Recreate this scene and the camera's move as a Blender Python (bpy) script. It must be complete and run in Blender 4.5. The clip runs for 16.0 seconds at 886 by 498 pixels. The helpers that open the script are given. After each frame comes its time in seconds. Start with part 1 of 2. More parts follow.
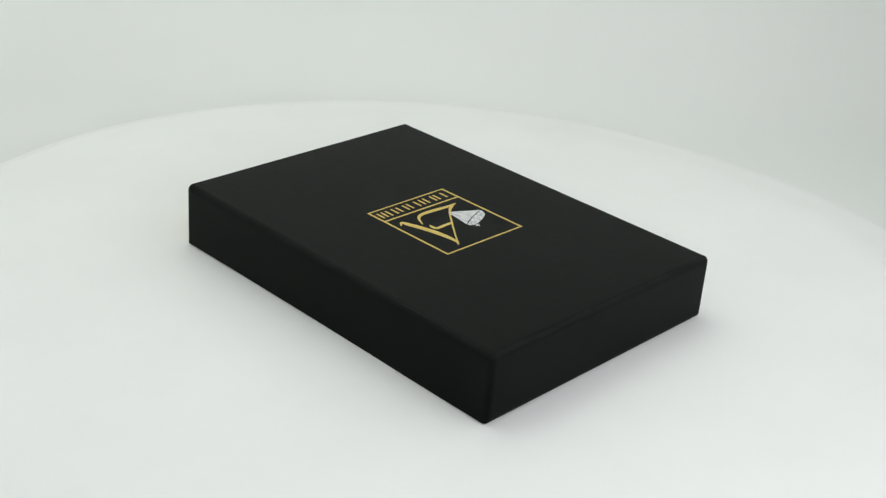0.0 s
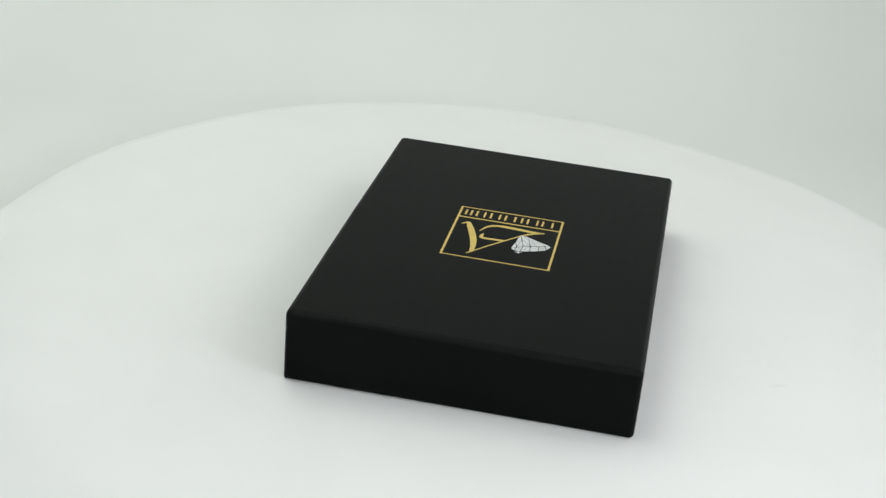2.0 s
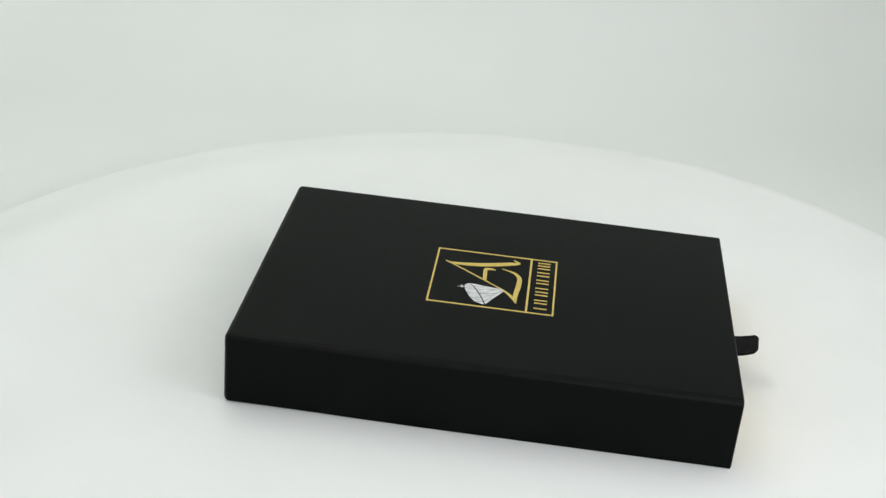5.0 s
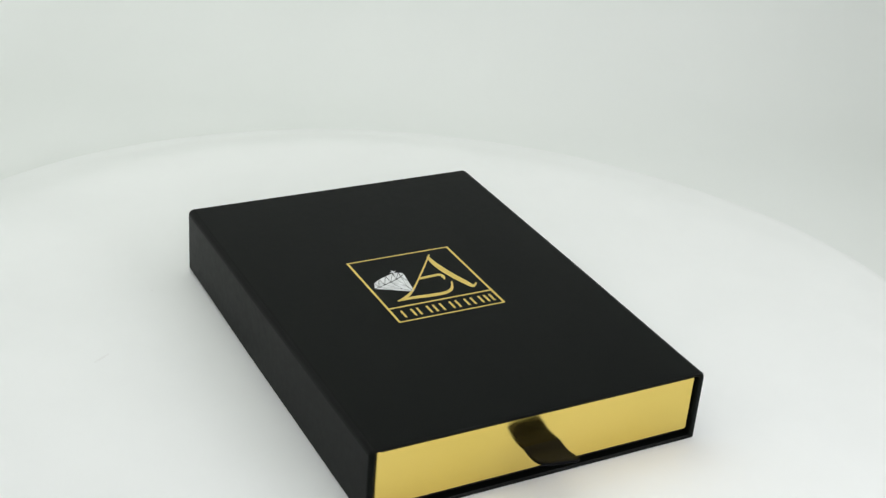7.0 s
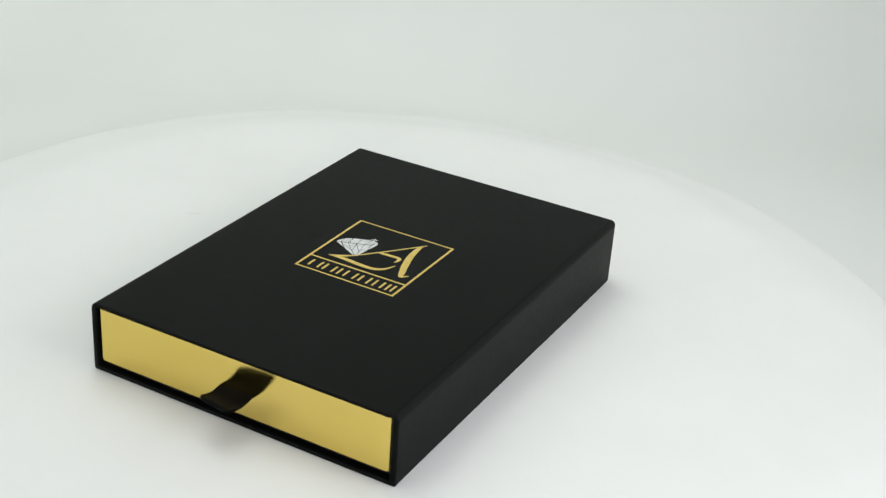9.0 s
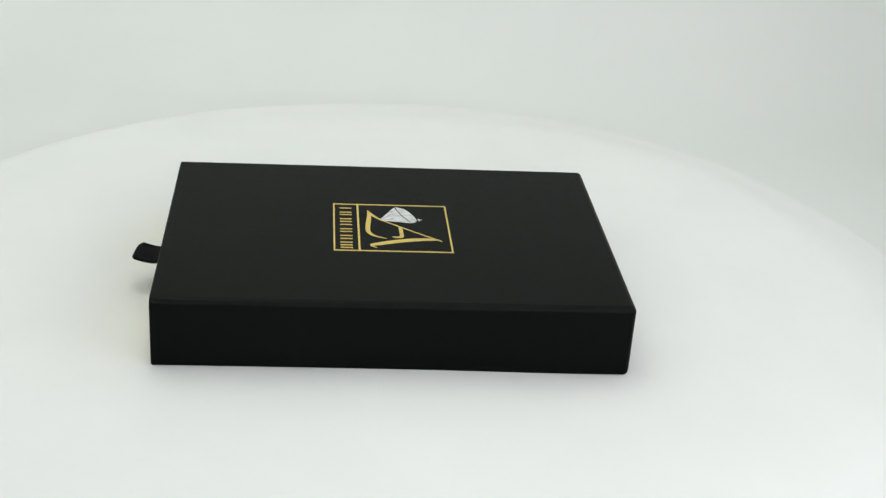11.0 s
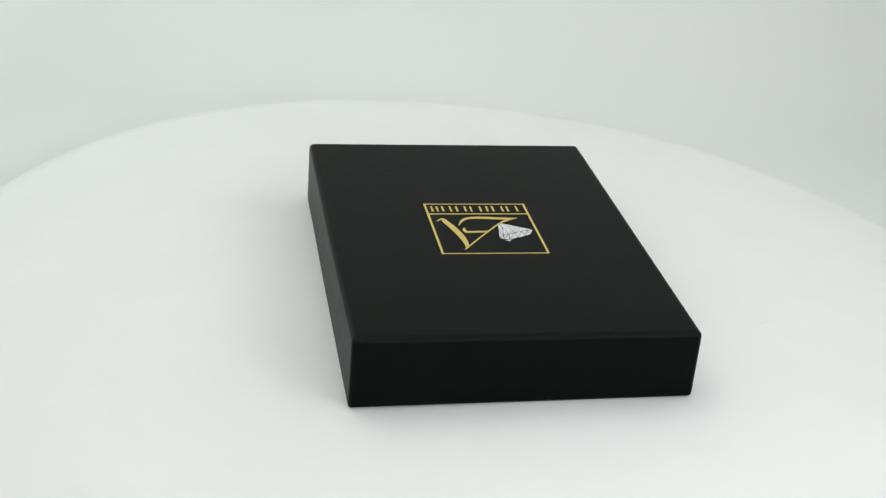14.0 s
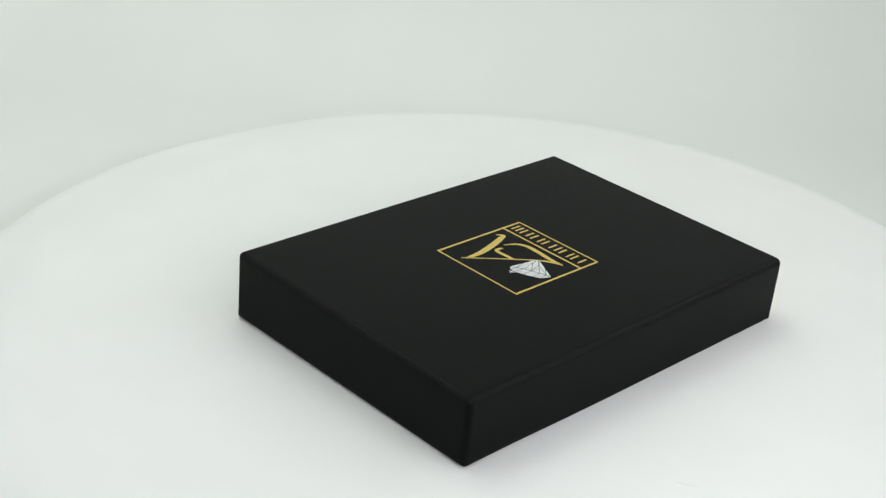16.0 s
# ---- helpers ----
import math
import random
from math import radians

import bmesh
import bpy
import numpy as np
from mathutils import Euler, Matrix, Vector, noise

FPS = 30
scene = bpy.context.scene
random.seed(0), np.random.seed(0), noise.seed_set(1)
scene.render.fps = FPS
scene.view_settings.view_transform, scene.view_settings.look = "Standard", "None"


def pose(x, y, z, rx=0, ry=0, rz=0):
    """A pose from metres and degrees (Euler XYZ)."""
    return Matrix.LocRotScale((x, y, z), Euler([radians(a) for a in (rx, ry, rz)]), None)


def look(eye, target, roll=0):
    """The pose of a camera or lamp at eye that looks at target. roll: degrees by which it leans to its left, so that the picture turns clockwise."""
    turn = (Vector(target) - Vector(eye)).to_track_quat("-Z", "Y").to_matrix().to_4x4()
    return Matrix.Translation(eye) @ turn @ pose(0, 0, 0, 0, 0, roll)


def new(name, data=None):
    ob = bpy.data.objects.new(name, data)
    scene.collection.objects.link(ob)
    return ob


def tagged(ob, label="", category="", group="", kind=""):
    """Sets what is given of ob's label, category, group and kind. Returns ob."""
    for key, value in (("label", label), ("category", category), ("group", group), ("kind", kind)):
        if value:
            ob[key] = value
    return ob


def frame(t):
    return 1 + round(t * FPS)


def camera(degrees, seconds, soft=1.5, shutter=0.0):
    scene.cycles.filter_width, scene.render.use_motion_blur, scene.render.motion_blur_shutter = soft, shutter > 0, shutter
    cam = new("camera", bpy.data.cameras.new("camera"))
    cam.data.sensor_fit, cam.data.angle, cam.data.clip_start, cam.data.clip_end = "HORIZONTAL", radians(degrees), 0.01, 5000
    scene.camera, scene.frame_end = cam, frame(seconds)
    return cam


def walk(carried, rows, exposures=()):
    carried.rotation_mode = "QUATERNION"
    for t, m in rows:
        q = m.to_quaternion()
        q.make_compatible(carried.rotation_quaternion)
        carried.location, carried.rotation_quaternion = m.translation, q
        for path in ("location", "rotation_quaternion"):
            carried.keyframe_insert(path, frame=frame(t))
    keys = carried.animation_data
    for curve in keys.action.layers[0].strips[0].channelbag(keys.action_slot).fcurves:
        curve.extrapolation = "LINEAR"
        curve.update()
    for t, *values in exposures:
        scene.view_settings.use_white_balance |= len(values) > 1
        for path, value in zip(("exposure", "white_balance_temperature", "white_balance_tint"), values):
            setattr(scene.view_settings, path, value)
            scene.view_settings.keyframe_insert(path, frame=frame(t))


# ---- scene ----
cam = camera(35.61, 16.0, soft=1.3, shutter=0.25)
EYE = pose(0, -0.5376, 0.30095, 0, 0, 0.1432) @ pose(0, 0, 0, 63.319) @ pose(0, 0, 0, 0, 0, 4.759)
walk(cam, [(0.0, EYE), (16.0, EYE)], exposures=[(0.0, -0.05, 6500, 10), (3.5, -0.04, 6500, 10), (6.0, 0.0, 6500, 10), (16.0, 0.0, 6500, 10)])

# ---------------------------------------------------------------- light
world = bpy.data.worlds.new("dim_room")
scene.world = world
world.use_nodes = True
world.node_tree.nodes["Background"].inputs["Color"].default_value = (0.9, 0.95, 1.0, 1)
world.node_tree.nodes["Background"].inputs["Strength"].default_value = 0.05


def led_lamp(name, eye, target, sx, sy, watts, colour):
    data = bpy.data.lights.new(name, "AREA")
    data.shape, data.size, data.size_y, data.energy, data.color = "RECTANGLE", sx, sy, watts, colour
    lamp = new(name, data)
    lamp.matrix_basis = look(eye, target)
    return lamp


led_lamp("led_panel_light", (-0.18, 0.16, 0.68), (-0.18, 0.16, 0.0), 0.30, 0.46, 1.07, (0.949, 1.0, 0.900))
# added fill low behind the camera, no known fixture; balances floor and back wall
led_lamp("front_fill_light", (0.15, -0.72, 0.34), (0.10, 0.20, 0.10), 0.3, 0.20, 0.97, (0.985, 0.935, 1.0))
# daylight lamps at the cloth side of the tent
led_lamp("side_light", (0.34, -0.32, 0.30), (0.0, -0.32, 0.30), 0.3, 0.34, 0.88, (0.949, 0.959, 1.0))
led_lamp("side_light", (0.34, 0.08, 0.30), (0.0, 0.08, 0.30), 0.4, 0.34, 0.38, (1.0, 0.973, 0.997))

# ---------------------------------------------------------------- materials


def material(name):
    m = bpy.data.materials.new(name)
    m.use_nodes = True
    nt = m.node_tree
    return m, nt, nt.nodes["Principled BSDF"]


def noise_node(nt, scale, detail=4.0, rough=0.55):
    co = nt.nodes.new("ShaderNodeTexCoord")
    no = nt.nodes.new("ShaderNodeTexNoise")
    no.inputs["Scale"].default_value, no.inputs["Detail"].default_value = scale, detail
    no.inputs["Roughness"].default_value = rough
    nt.links.new(co.outputs["Object"], no.inputs["Vector"])
    return no


def ramp(nt, src, lo, hi, a=0.3, b=0.7):
    r = nt.nodes.new("ShaderNodeValToRGB")
    r.color_ramp.elements[0].position, r.color_ramp.elements[1].position = a, b
    r.color_ramp.elements[0].color, r.color_ramp.elements[1].color = (*lo, 1), (*hi, 1)
    nt.links.new(src.outputs["Fac"], r.inputs["Fac"])
    return r


def span(nt, src, lo, hi):
    r = nt.nodes.new("ShaderNodeMapRange")
    r.inputs["From Min"].default_value, r.inputs["From Max"].default_value = 0.3, 0.7
    r.inputs["To Min"].default_value, r.inputs["To Max"].default_value = lo, hi
    nt.links.new(src.outputs["Fac"], r.inputs["Value"])
    return r


def bumps(nt, bsdf, layers):
    last = None
    for scale, strength, dist in layers:
        no = noise_node(nt, scale)
        bp = nt.nodes.new("ShaderNodeBump")
        bp.inputs["Strength"].default_value, bp.inputs["Distance"].default_value = strength, dist
        nt.links.new(no.outputs["Fac"], bp.inputs["Height"])
        if last:
            nt.links.new(last.outputs["Normal"], bp.inputs["Normal"])
        last = bp
    nt.links.new(last.outputs["Normal"], bsdf.inputs["Normal"])


def surface(name, lo, hi, scale, rough, metal=0.0, spec=0.5, layers=()):
    m, nt, b = material(name)
    no = noise_node(nt, scale)
    nt.links.new(ramp(nt, no, lo, hi).outputs["Color"], b.inputs["Base Color"])
    fine = noise_node(nt, scale * 9)
    nt.links.new(span(nt, fine, rough[0], rough[1]).outputs["Result"], b.inputs["Roughness"])
    b.inputs["Metallic"].default_value = metal
    b.inputs["Specular IOR Level"].default_value = spec
    if layers:
        bumps(nt, b, layers)
    return m


SOFT_BLACK = surface("soft_touch_black_paper", (0.0033, 0.0042, 0.0036), (0.0044, 0.0054, 0.0047), 35, (0.33, 0.39), 0, 0.043,
                     ((1400, 0.15, 0.00005), (22, 0.05, 0.0005)))
# paper black with lifted colour and gloss: the edge highlight is painted in
EDGE_GLINT_BLACK = surface("black_paper_edge_glint", (0.0044, 0.0048, 0.0046), (0.0068, 0.0072, 0.0070), 160, (0.40, 0.50), 0, 0.078, ((1400, 0.3, 0.00006),))
BOARD = surface("black_board_edge", (0.010, 0.008, 0.008), (0.022, 0.018, 0.018), 300, (0.55, 0.7), 0, 0.2, ((900, 0.4, 0.0001),))
GOLD = surface("gold_mirror_card", (0.745, 0.566, 0.145), (0.785, 0.598, 0.168), 18, (0.11, 0.15), 1.0, 0.5, ((45, 0.05, 0.0004),))
GOLD_FOIL = surface("gold_foil_print", (0.76, 0.55, 0.13), (0.88, 0.67, 0.20), 260, (0.26, 0.38), 0.9, 0.5, ((1600, 0.35, 0.00006),))
SILVER_FOIL = surface("silver_foil_print", (0.62, 0.63, 0.64), (0.86, 0.87, 0.88), 260, (0.40, 0.55), 0.35, 0.5, ((1600, 0.35, 0.00006),))
GOLD.node_tree.nodes["Principled BSDF"].inputs["Specular Tint"].default_value = (1.0, 0.93, 0.74, 1)
SATIN = surface("black_satin_ribbon", (0.0028, 0.0028, 0.0032), (0.0050, 0.0050, 0.0058), 120, (0.30, 0.42), 0, 0.03, ((2200, 0.4, 0.00005),))
PLATE = surface("matt_white_plate", (0.84, 0.85, 0.845), (0.87, 0.88, 0.875), 14, (0.50, 0.62), 0, 0.3, ((700, 0.12, 0.0001),))
TENT = surface("white_tent_cloth", (0.812, 0.832, 0.818), (0.840, 0.857, 0.843), 5, (0.8, 0.9), 0, 0.1, ((900, 0.2, 0.0002), (4, 0.06, 0.01)))
SCUFF = surface("grey_scuff", (0.805, 0.805, 0.80), (0.83, 0.83, 0.825), 900, (0.6, 0.7), 0, 0.2)
METAL = surface("brushed_grey_metal", (0.4, 0.4, 0.4), (0.5, 0.5, 0.5), 90, (0.35, 0.5), 1.0, 0.5)

# ---------------------------------------------------------------- mesh helpers


def part(name, bm, mat, parent=None, label="", smooth=True):
    bmesh.ops.recalc_face_normals(bm, faces=bm.faces)
    me = bpy.data.meshes.new(name)
    bm.to_mesh(me)
    bm.free()
    if smooth:
        me.polygons.foreach_set("use_smooth", [True] * len(me.polygons))
        me.set_sharp_from_angle(angle=radians(35))
    me.materials.append(mat)
    ob = new(name, me)
    if parent:
        ob.parent = parent
    if label:
        tagged(ob, label)
    return ob


def rounded(a, b, r, n=6, foot=(1.0, 1.0)):
    """A rounded rectangle's outline, half sizes a and b, its lower corners at -a and a tighter by foot; a short straight run at either end of each arc keeps the sides flat."""
    full = max(min(r, a * 0.9, b * 0.9), 1e-5)
    out = []
    for k, (sx, sy) in enumerate(((1, 1), (-1, 1), (-1, -1), (1, -1))):
        r = full * (1.0 if sy > 0 else foot[0] if sx < 0 else foot[1])
        run = min(r * 0.15, 0.0004)
        arc = []
        for i in range(n + 1):
            q = radians(90 * k + 90 * i / n)
            arc.append((sx * (a - r) + r * math.cos(q), sy * (b - r) + r * math.sin(q)))
        q0, q1 = radians(90 * k - 90), radians(90 * k + 180)
        out.append((arc[0][0] + run * math.cos(q0), arc[0][1] + run * math.sin(q0)))
        out += arc
        out.append((arc[-1][0] + run * math.cos(q1), arc[-1][1] + run * math.sin(q1)))
    return out


def skin(bm, loops, cap_first=True, cap_last=True):
    rows = [[bm.verts.new(p) for p in lp] for lp in loops]
    for u, v in zip(rows, rows[1:]):
        for i in range(len(u)):
            j = (i + 1) % len(u)
            bm.faces.new((u[i], u[j], v[j], v[i]))
    if cap_first:
        bm.faces.new(rows[0])
    if cap_last:
        bm.faces.new(rows[-1])
    return rows


def slab(bm, pts, z0, z1):
    """A flat plate with the outline pts between two heights."""
    skin(bm, [[(x, y, z0) for x, y in pts], [(x, y, z1) for x, y in pts]])


# ---------------------------------------------------------------- light tent
TENT_X, TENT_BACK, TENT_FRONT, TENT_TOP, FLOOR = 0.37, 0.47, -0.80, 0.74, -0.030
SWEEP, SIDE_SWEEP = 0.16, 0.05


def build_tent():
    cy, hy = (TENT_BACK + TENT_FRONT) / 2, (TENT_BACK - TENT_FRONT) / 2
    fillet, t = SWEEP, 0.004
    # the floor sheet sweeps up into the walls in one curve, wide at the back and tight at the sides
    bm = bmesh.new()
    loops = []
    for i in range(-1, 25):
        q = radians(max(90 * i / 24, 0))
        k = 1 - math.sin(q)
        side, back = SIDE_SWEEP * k + (0.02 if i < 0 else 0), SWEEP * k + (0.02 if i < 0 else 0)
        mid, half = cy + (side - back) / 2, hy - (side + back) / 2
        loops.append([(x, y + mid, FLOOR + fillet * (1 - math.cos(q))) for x, y in rounded(TENT_X - side, half, 0.1 - side, 10)])
    for z in (FLOOR + fillet, FLOOR - t):
        loops.append([(x, y + cy, z) for x, y in rounded(TENT_X + t, hy + t, 0.1 + t, 10)])
    skin(bm, loops)
    tagged(part("floor", bm, TENT), "white cloth floor sweeping up into the tent walls", "floor", kind="structure")
    bm = bmesh.new()
    loops = []
    for z, o in ((FLOOR + fillet, 0), (TENT_TOP, 0), (TENT_TOP, t), (FLOOR + fillet, t), (FLOOR + fillet, 0)):
        loops.append([(x, y + cy, z) for x, y in rounded(TENT_X + o, hy + o, 0.1 + o, 10)])
    skin(bm, loops, False, False)
    bmesh.ops.remove_doubles(bm, verts=bm.verts, dist=1e-6)
    tagged(part("wall_tent", bm, TENT), "seamless white cloth wall of a photo light tent", "wall", kind="structure")
    bm = bmesh.new()
    slab(bm, [(x, y + cy) for x, y in rounded(TENT_X + 0.004, hy + 0.004, 0.1, 10)], TENT_TOP + 0.001, TENT_TOP + 0.006)
    tagged(part("ceiling", bm, TENT), "white cloth top of the light tent", "ceiling", kind="structure")


build_tent()

# ---------------------------------------------------------------- turntable
SHEET_X, SHEET_Y, SHEET_R = -0.0242, -0.0118, 0.2586


def sheet_point(u, q, drop=0.0):
    """A point of the hand-cut cover sheet, which sags a little towards its rim; u: 0 at the middle, 1 at the rim."""
    r = u * (SHEET_R - 0.0028 * math.cos(2 * q) - 0.0077 * math.sin(2 * q) + 0.0007 * math.sin(5 * q + 1) + 0.0004 * math.sin(11 * q))
    x, y = SHEET_X + r * math.cos(q), SHEET_Y + r * math.sin(q)
    s = min(max((u - 0.80) / 0.20, 0), 1)
    s = s * s * (3 - 2 * s)
    dip = min(max(((x - 0.0498) * 0.58 + (y - 0.0755) * 0.81 + 0.075) / 0.075, 0), 1)
    return x, y, s * (-0.0062 - 0.0195 * y + 0.0025 * x) - 0.0014 * dip * dip * (3 - 2 * dip) - drop


def build_turntable():
    top = tagged(new("turntable"), "round turntable under a matt white cover sheet", "turntable")
    n = 180
    bm = bmesh.new()
    ring = [2 * math.pi * i / n for i in range(n)]
    loops = [[sheet_point(u, q) for q in ring] for u in (0.03, 0.10, 0.17, 0.24, 0.31, 0.38, 0.45, 0.52, 0.60, 0.70, 0.80, 0.83, 0.86, 0.89, 0.92, 0.95, 0.975, 0.997)]
    loops += [[sheet_point(1.0, q, 0.0004) for q in ring], [sheet_point(1.0, q, 0.0012) for q in ring], [sheet_point(0.9, q, 0.0016) for q in ring],
              [sheet_point(0.6, q, 0.0016) for q in ring], [sheet_point(0.3, q, 0.0016) for q in ring]]
    skin(bm, loops)
    sheet = part("cover_sheet", bm, PLATE, top, "hand-cut round white card cover sheet")
    for x, y, length, width, turn in ((-0.1485, 0.0140, 0.0090, 0.0011, 31), (-0.1134, 0.0611, 0.0011, 0.0007, 20)):
        bm = bmesh.new()
        m = Matrix.Rotation(radians(turn), 2)
        slab(bm, [tuple(Vector((x, y)) + m @ Vector((length / 2 * math.cos(q), width / 2 * math.sin(q)))) for q in ring[::15]], -0.0002, 0.00006)
        part("scuff", bm, SCUFF, sheet, "faint grey scuff on the card")
    bm = bmesh.new()
    skin(bm, [[(r * math.cos(q), r * math.sin(q), z) for q in ring] for r, z in ((0.125, -0.0130), (0.127, -0.0120), (0.127, -0.0040), (0.126, -0.0032))])
    part("plate", bm, PLATE, top)
    bm = bmesh.new()
    skin(bm, [[(r * math.cos(q), r * math.sin(q), z) for q in ring] for r, z in ((0.10, FLOOR), (0.10, FLOOR + 0.010), (0.09, -0.0131))])
    part("base", bm, METAL, top, "grey metal turntable base")
    return top


turntable = build_turntable()

# ---------------------------------------------------------------- box
BW, BL, BH = 0.1419, 0.1977, 0.0306
HALF = BL / 2


def ease(u):
    u = min(max(u, 0), 1)
    return u * u * (3 - 2 * u)


def section(a, b, r, y, zc=BH / 2):
    """The sleeve's outline at y: a little pinched at the open end, bowed down under one corner of the closed end, where the sheet gives way."""
    out = []
    for x, z in rounded(a, b, r, 6, (0.3 + 0.5 * ease((y - 0.02) / 0.06), 0.3)):
        low = ease((b - z) / (2 * b))
        out.append((x - 0.0005 * ease(x / a) * ease((0.01 - y) / HALF), y, z + zc - 0.0012 * low * ease((x / a + 0.9) / 1.9) * ease((y + 0.02) / (HALF + 0.01))))
    return out


def build_sleeve(box):
    a, b, r, f = BW / 2, BH / 2, 0.0025, 0.0024
    loops = [section(a - f - 0.0006, b - f - 0.0006, 0.0004, HALF)]
    for i in range(7):
        q = radians(90 * i / 6)
        d = f * (1 - math.sin(q))
        loops.append(section(a - d, b - d, max(r - d, 0.0004), HALF - f * (1 - math.cos(q))))
    for y in (HALF - f - 0.0004, 0.085, 0.07, 0.055, 0.04, 0.02, 0.0, -0.02, -0.04, -0.06, -0.08, -HALF + 0.0010, -HALF + 0.0006):
        loops.append(section(a, b, r, y))
    loops.append(section(a - 0.0002, b - 0.0002, r, -HALF + 0.0002))
    loops.append(section(a - 0.0006, b - 0.0006, r - 0.0004, -HALF))
    ia, ib = a - 0.0026, b - 0.0017
    loops.append(section(ia + 0.0005, ib + 0.0005, 0.0012, -HALF))
    loops.append(section(ia, ib, 0.0008, -HALF + 0.0005))
    loops.append(section(ia, ib, 0.0008, HALF - 0.003))
    bm = bmesh.new()
    skin(bm, loops)
    sleeve = part("sleeve", bm, SOFT_BLACK, box, "matt soft-touch black paper sleeve, open at one end")
    sleeve.data.materials.append(EDGE_GLINT_BLACK)
    # only upward rounded edges take the painted highlight
    for face in sleeve.data.polygons:
        n = face.normal
        if n.z > 0.2 and max(abs(n.x), abs(n.y), abs(n.z)) < 0.95:
            face.material_index = 1


def build_drawer(box):
    bm = bmesh.new()
    y0, y1 = -HALF + 0.0030, HALF - 0.004
    skin(bm, [[(x, y, z) for x, y in rounded(0.0670, (y1 - y0) / 2, 0.0008, 2)] for z in (0.0025, 0.0265)])
    bmesh.ops.translate(bm, verts=bm.verts, vec=(0, (y0 + y1) / 2, 0))
    drawer = part("drawer", bm, BOARD, box, "black board drawer pushed fully into the sleeve")
    bm = bmesh.new()
    za, zb = 0.0048, 0.0287
    zc, hz = (za + zb) / 2, (zb - za) / 2
    loops = []
    for dx, dz, y in ((0, 0, -HALF + 0.0029), (0, 0, -HALF + 0.0015), (0.0004, 0.0001, -HALF + 0.0011), (0.0010, 0.0003, -HALF + 0.0008), (0.0013, 0.0006, -HALF + 0.0008), (0.0030, 0.0022, -HALF + 0.0008)):
        loops.append([(x - 0.0003, y, z + zc) for x, z in rounded(0.0674 - dx, hz - dz, 0.0006, 3)])
    skin(bm, loops)
    part("front_panel", bm, GOLD, drawer, "mirror gold card drawer front")


def build_ribbon(box):
    """A flat folded loop of ribbon that leaves the front panel at half height."""
    line = [(-0.0008, 0.0148), (0.0008, 0.0147), (0.0025, 0.0145), (0.0045, 0.0143), (0.007, 0.0143), (0.0095, 0.0147), (0.012, 0.0153), (0.0144, 0.0160)]
    t = 0.0006
    upper = [(d, z + t) for d, z in line]
    lower = [(d, z - t) for d, z in reversed(line)]
    end = [(0.0144 + t * 1.4 * math.sin(radians(q)), 0.0160 + t * math.cos(radians(q))) for q in (30, 60, 90, 120, 150)]
    outline = upper + end + lower
    bm = bmesh.new()
    y0 = -HALF + 0.0006
    loops = []
    for k in range(15):
        u = k / 14
        x = -0.0081 + 0.0149 * u
        sag = 0.0003 * math.sin(3.1 * u + 0.4)
        # the folded end is cut a little askew, with soft corners
        pull = 0.90 + 0.10 * u - 0.10 * max(0.25 - u, 0) / 0.25 * max(0.25 - u, 0) / 0.25 - 0.08 * (max(u - 0.85, 0) / 0.15) ** 2
        loops.append([(x, y0 - d * pull - 0.0004 * u, z + sag * d / 0.0145) for d, z in outline])
    skin(bm, loops)
    part("ribbon_pull", bm, SATIN, box, "folded black satin ribbon pull tab")


# printed emblem on the lid, a hair's breadth proud of the paper
Z0, Z1 = BH - 0.0001, BH + 0.00012


def print_piece(name, outlines, mat, box, label=""):
    bm = bmesh.new()
    for pts in outlines:
        slab(bm, [(x / 1000, y / 1000) for x, y in pts], Z0, Z1)
    return part(name, bm, mat, box, label, smooth=False)


def rect(x0, y0, x1, y1):
    return [(x0, y0), (x1, y0), (x1, y1), (x0, y1)]


def stroke(line, n=14):
    """The outline of a curved stroke; line: x, y and width at its knots, in millimetres."""
    pts = []
    for i in range(len(line) - 1):
        p = [Vector(line[max(min(i + k, len(line) - 1), 0)]) for k in (-1, 0, 1, 2)]
        for s in range(n if i < len(line) - 2 else n + 1):
            u = s / n
            pts.append(0.5 * ((2 * p[1]) + (p[2] - p[0]) * u + (2 * p[0] - 5 * p[1] + 4 * p[2] - p[3]) * u * u + (3 * p[1] - p[0] - 3 * p[2] + p[3]) * u ** 3))
    left, right = [], []
    for i, q in enumerate(pts):
        d = (pts[min(i + 1, len(pts) - 1)] - pts[max(i - 1, 0)]).xy.normalized()
        nrm = Vector((-d.y, d.x))
        left.append(tuple(q.xy + nrm * q.z / 2))
        right.append(tuple(q.xy - nrm * q.z / 2))
    return left + right[::-1]


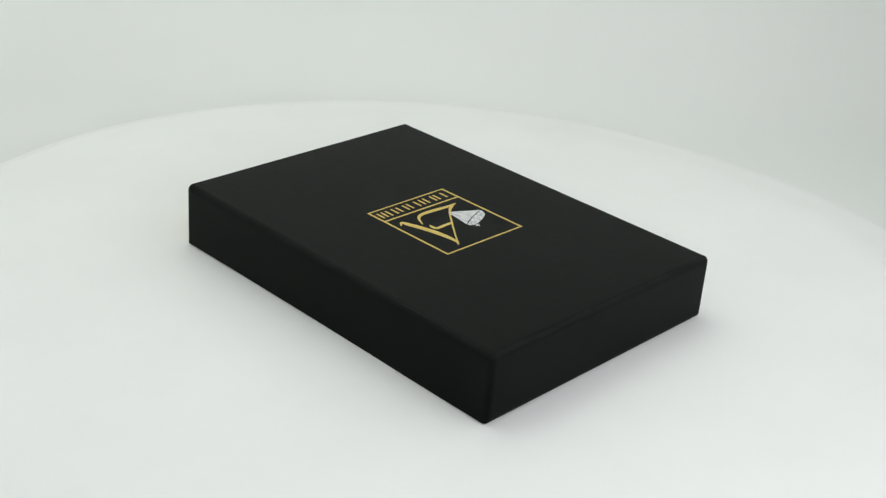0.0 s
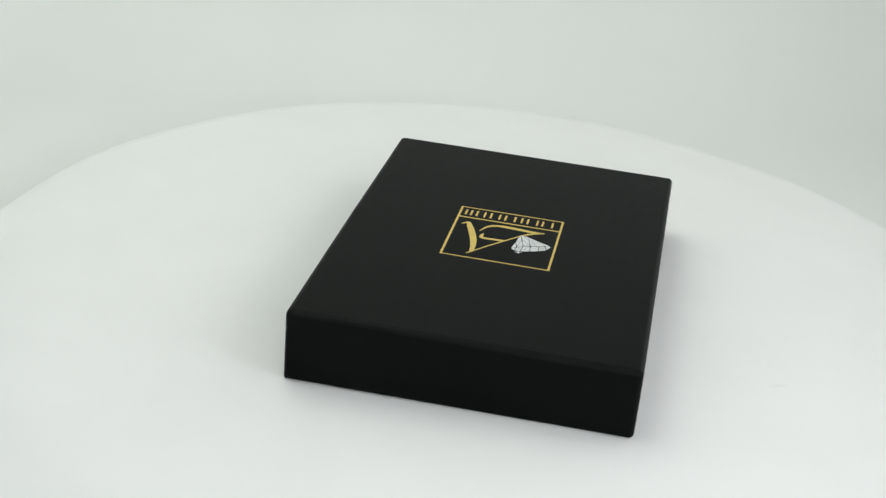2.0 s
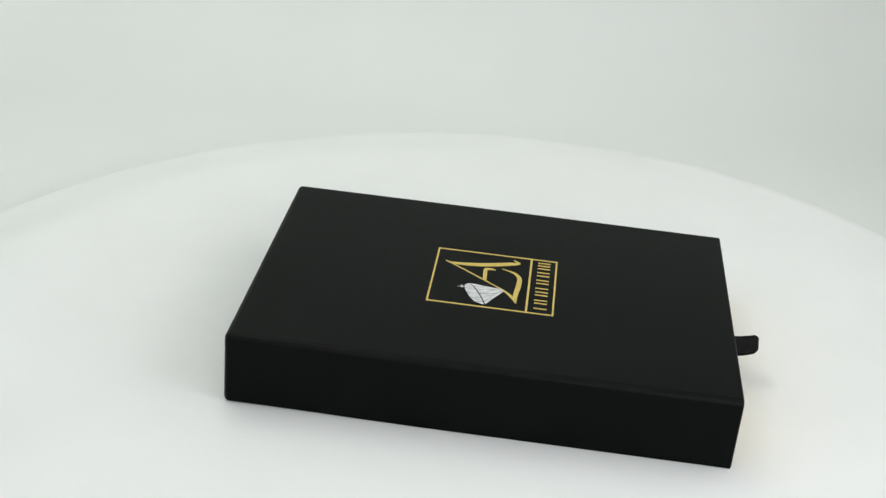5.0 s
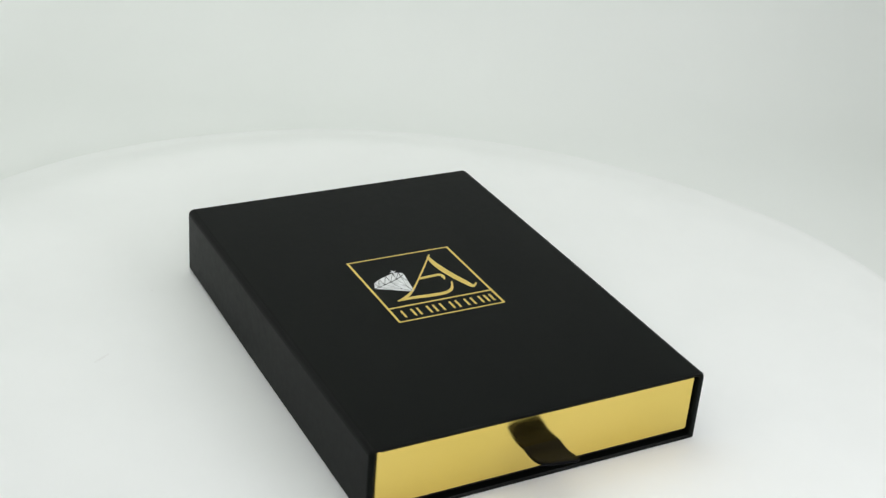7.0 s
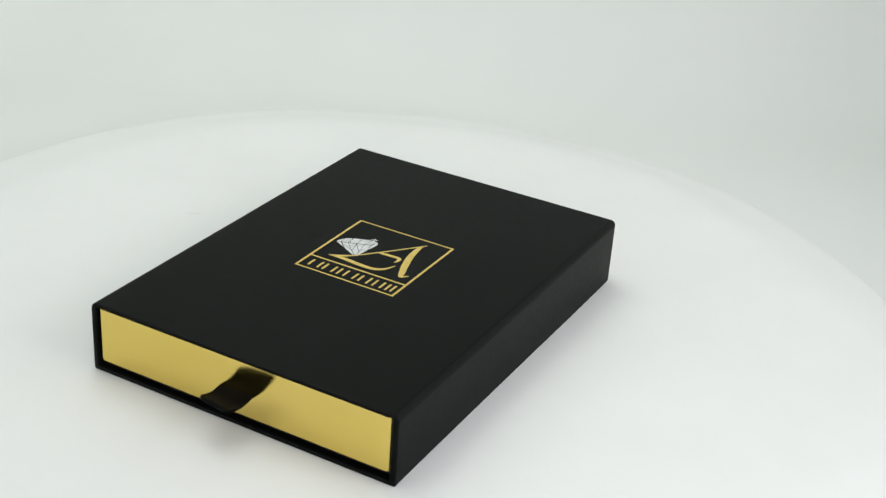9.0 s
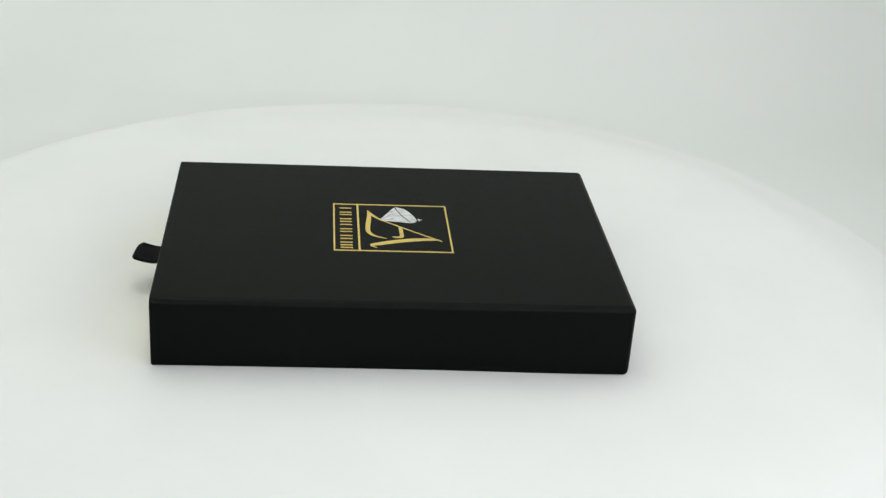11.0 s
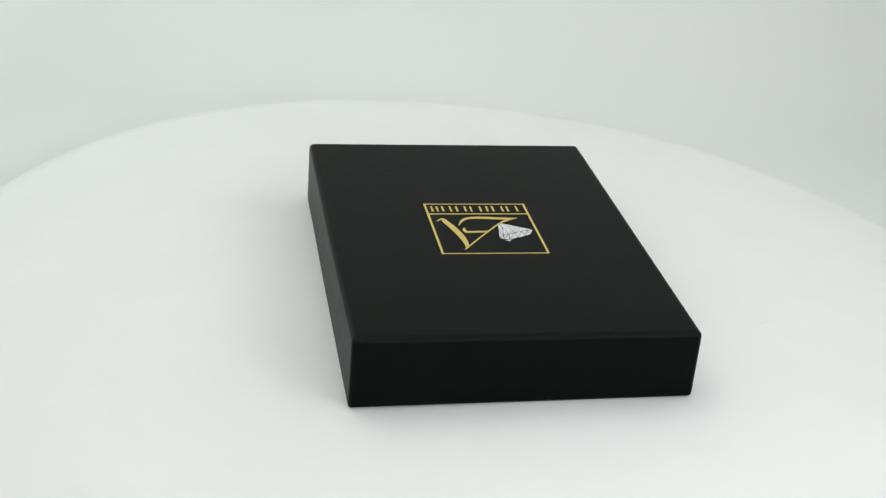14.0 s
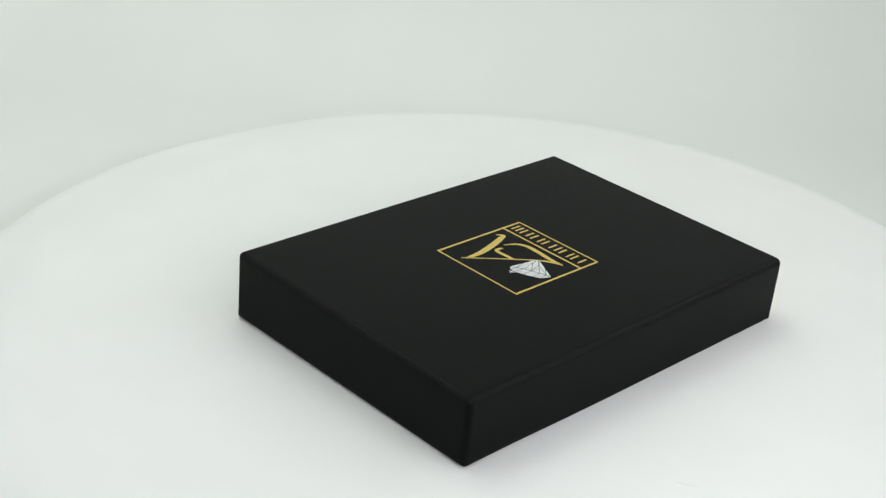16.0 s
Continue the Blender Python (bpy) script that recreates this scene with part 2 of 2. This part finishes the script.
def build_emblem(box):
    x0, x1, y0, y1 = -24.7, 23.7, -25.3, 26.9
    bm = bmesh.new()
    w, h = 1.0, 0.75
    for r in (rect(x0, y0, x0 + w, y1), rect(x1 - w, y0, x1, y1), rect(x0 + w, y0, x1 - w, y0 + h), rect(x0 + w, y1 - h, x1 - w, y1)):
        slab(bm, [(x / 1000, y / 1000) for x, y in r], Z0, Z1)
    part("emblem_frame", bm, GOLD_FOIL, box, "thin square gold foil frame", smooth=False)
    print_piece("emblem_divider", [rect(x0 + w, -14.5, x1 - w, -13.6)], GOLD_FOIL, box, "thin gold foil line")
    # row of slim bars in place of the brand name
    for a, width in ((-20.4, 5.4), (-13.4, 5.4), (-6.2, 1.1), (-3.0, 5.4), (4.2, 5.0), (11.2, 4.6), (17.5, 3.4)):
        for bx in ((a,) if width < 2 else (a, a + width - 0.95)):
            print_piece("lettering_bar", [rect(bx, -22.3, bx + 0.95, -16.9)], GOLD_FOIL, box)
    # monogram strokes
    for line in (
        [(12.6, 22.6, 0.7), (5.0, 12.6, 0.75), (-2.0, 3.8, 0.8), (-8.2, -3.6, 0.9), (-12.8, -7.4, 1.5), (-17.8, -9.5, 0.5)],
        [(11.2, 21.2, 1.2), (11.0, 16.0, 2.2), (11.9, 9.0, 2.9), (14.0, 1.0, 3.0), (16.2, -5.2, 2.7), (17.5, -8.6, 1.6), (20.2, -6.4, 0.6)],
        [(-1.0, 4.7, 1.6), (4.0, 4.9, 1.7), (8.6, 4.9, 1.7), (9.3, 2.6, 1.5), (8.8, 0.6, 0.4)],
        [(-17.6, -9.5, 0.6), (-11.0, -9.0, 1.9), (-3.0, -9.7, 2.2), (4.0, -9.7, 1.9), (8.2, -7.2, 1.3), (10.9, -1.9, 0.5)],
    ):
        print_piece("monogram_stroke", [stroke(line)], GOLD_FOIL, box)
    # cut gem in silver foil, facet by facet
    girdle = [(-22.4, 3.0), (-20.0, 3.6), (-17.0, 4.6), (-13.6, 5.9), (-10.4, 7.4), (-7.6, 9.0), (-5.3, 10.8)]
    crown = [(-20.6, 7.4), (-17.4, 9.6), (-13.6, 11.3), (-9.6, 12.7), (-7.0, 12.6)]
    culet = (-7.6, -4.8)
    # lower half: three long kites to the point, with small triangles under the girdle
    low = {i: tuple(Vector(girdle[i]).lerp(Vector(culet), 0.58 if 0 < i < 6 else 0.45)) for i in (0, 2, 4, 6)}
    facets = [(culet, low[0], girdle[1], low[2]), (culet, low[2], girdle[3], low[4]), (culet, low[4], girdle[5], low[6])]
    facets += [(low[0], girdle[0], girdle[1]), (low[2], girdle[1], girdle[2]), (low[2], girdle[2], girdle[3]),
               (low[4], girdle[3], girdle[4]), (low[4], girdle[4], girdle[5]), (low[6], girdle[5], girdle[6])]
    for i in range(5):
        facets.append((girdle[i], crown[i], girdle[i + 1]))
        facets.append((crown[i], crown[min(i + 1, 4)] if i < 4 else girdle[6], girdle[i + 1]))
    for outline in facets:
        p = [Vector(q) for q in outline]
        n = len(p)
        area = abs(sum(p[i].cross(p[(i + 1) % n]) for i in range(n))) / 2
        inner = 2 * area / sum((p[i] - p[(i + 1) % n]).length for i in range(n))
        c = sum(p, Vector((0, 0))) / n
        k = max(1 - 0.15 / inner, 0.6)
        print_piece("gem_facet", [[tuple(c + (q - c) * k) for q in p]], SILVER_FOIL, box, "silver foil facet")
    star = []
    for k in range(8):
        q, r = radians(45 * k + 12), (1.7 if k % 2 == 0 else 0.45)
        star.append((-9.0 + r * math.cos(q), 13.6 + r * math.sin(q)))
    print_piece("sparkle", [star], SILVER_FOIL, box, "small silver foil star")


def build_box():
    box = tagged(new("gift_box"), "matt black slide-out gift box with gold drawer front on a turntable", "gift box")
    build_sleeve(box)
    build_drawer(box)
    build_ribbon(box)
    build_emblem(box)
    return box


gift_box = build_box()


# ---------------------------------------------------------------- movement
def motions():
    lean = pose(0, 0, 0, 0.566, -0.341, 0)
    on_plate = pose(-0.0212, -0.0233, 0.0)
    turn = [(k * 0.5, pose(0, 0, 0, 0, 0, -133.02 - 28.2075 * k * 0.5) @ lean @ pose(0, 0, -0.0005)) for k in range(33)]
    walk(turntable, turn)
    walk(gift_box, [(t, m @ on_plate) for t, m in turn])


motions()
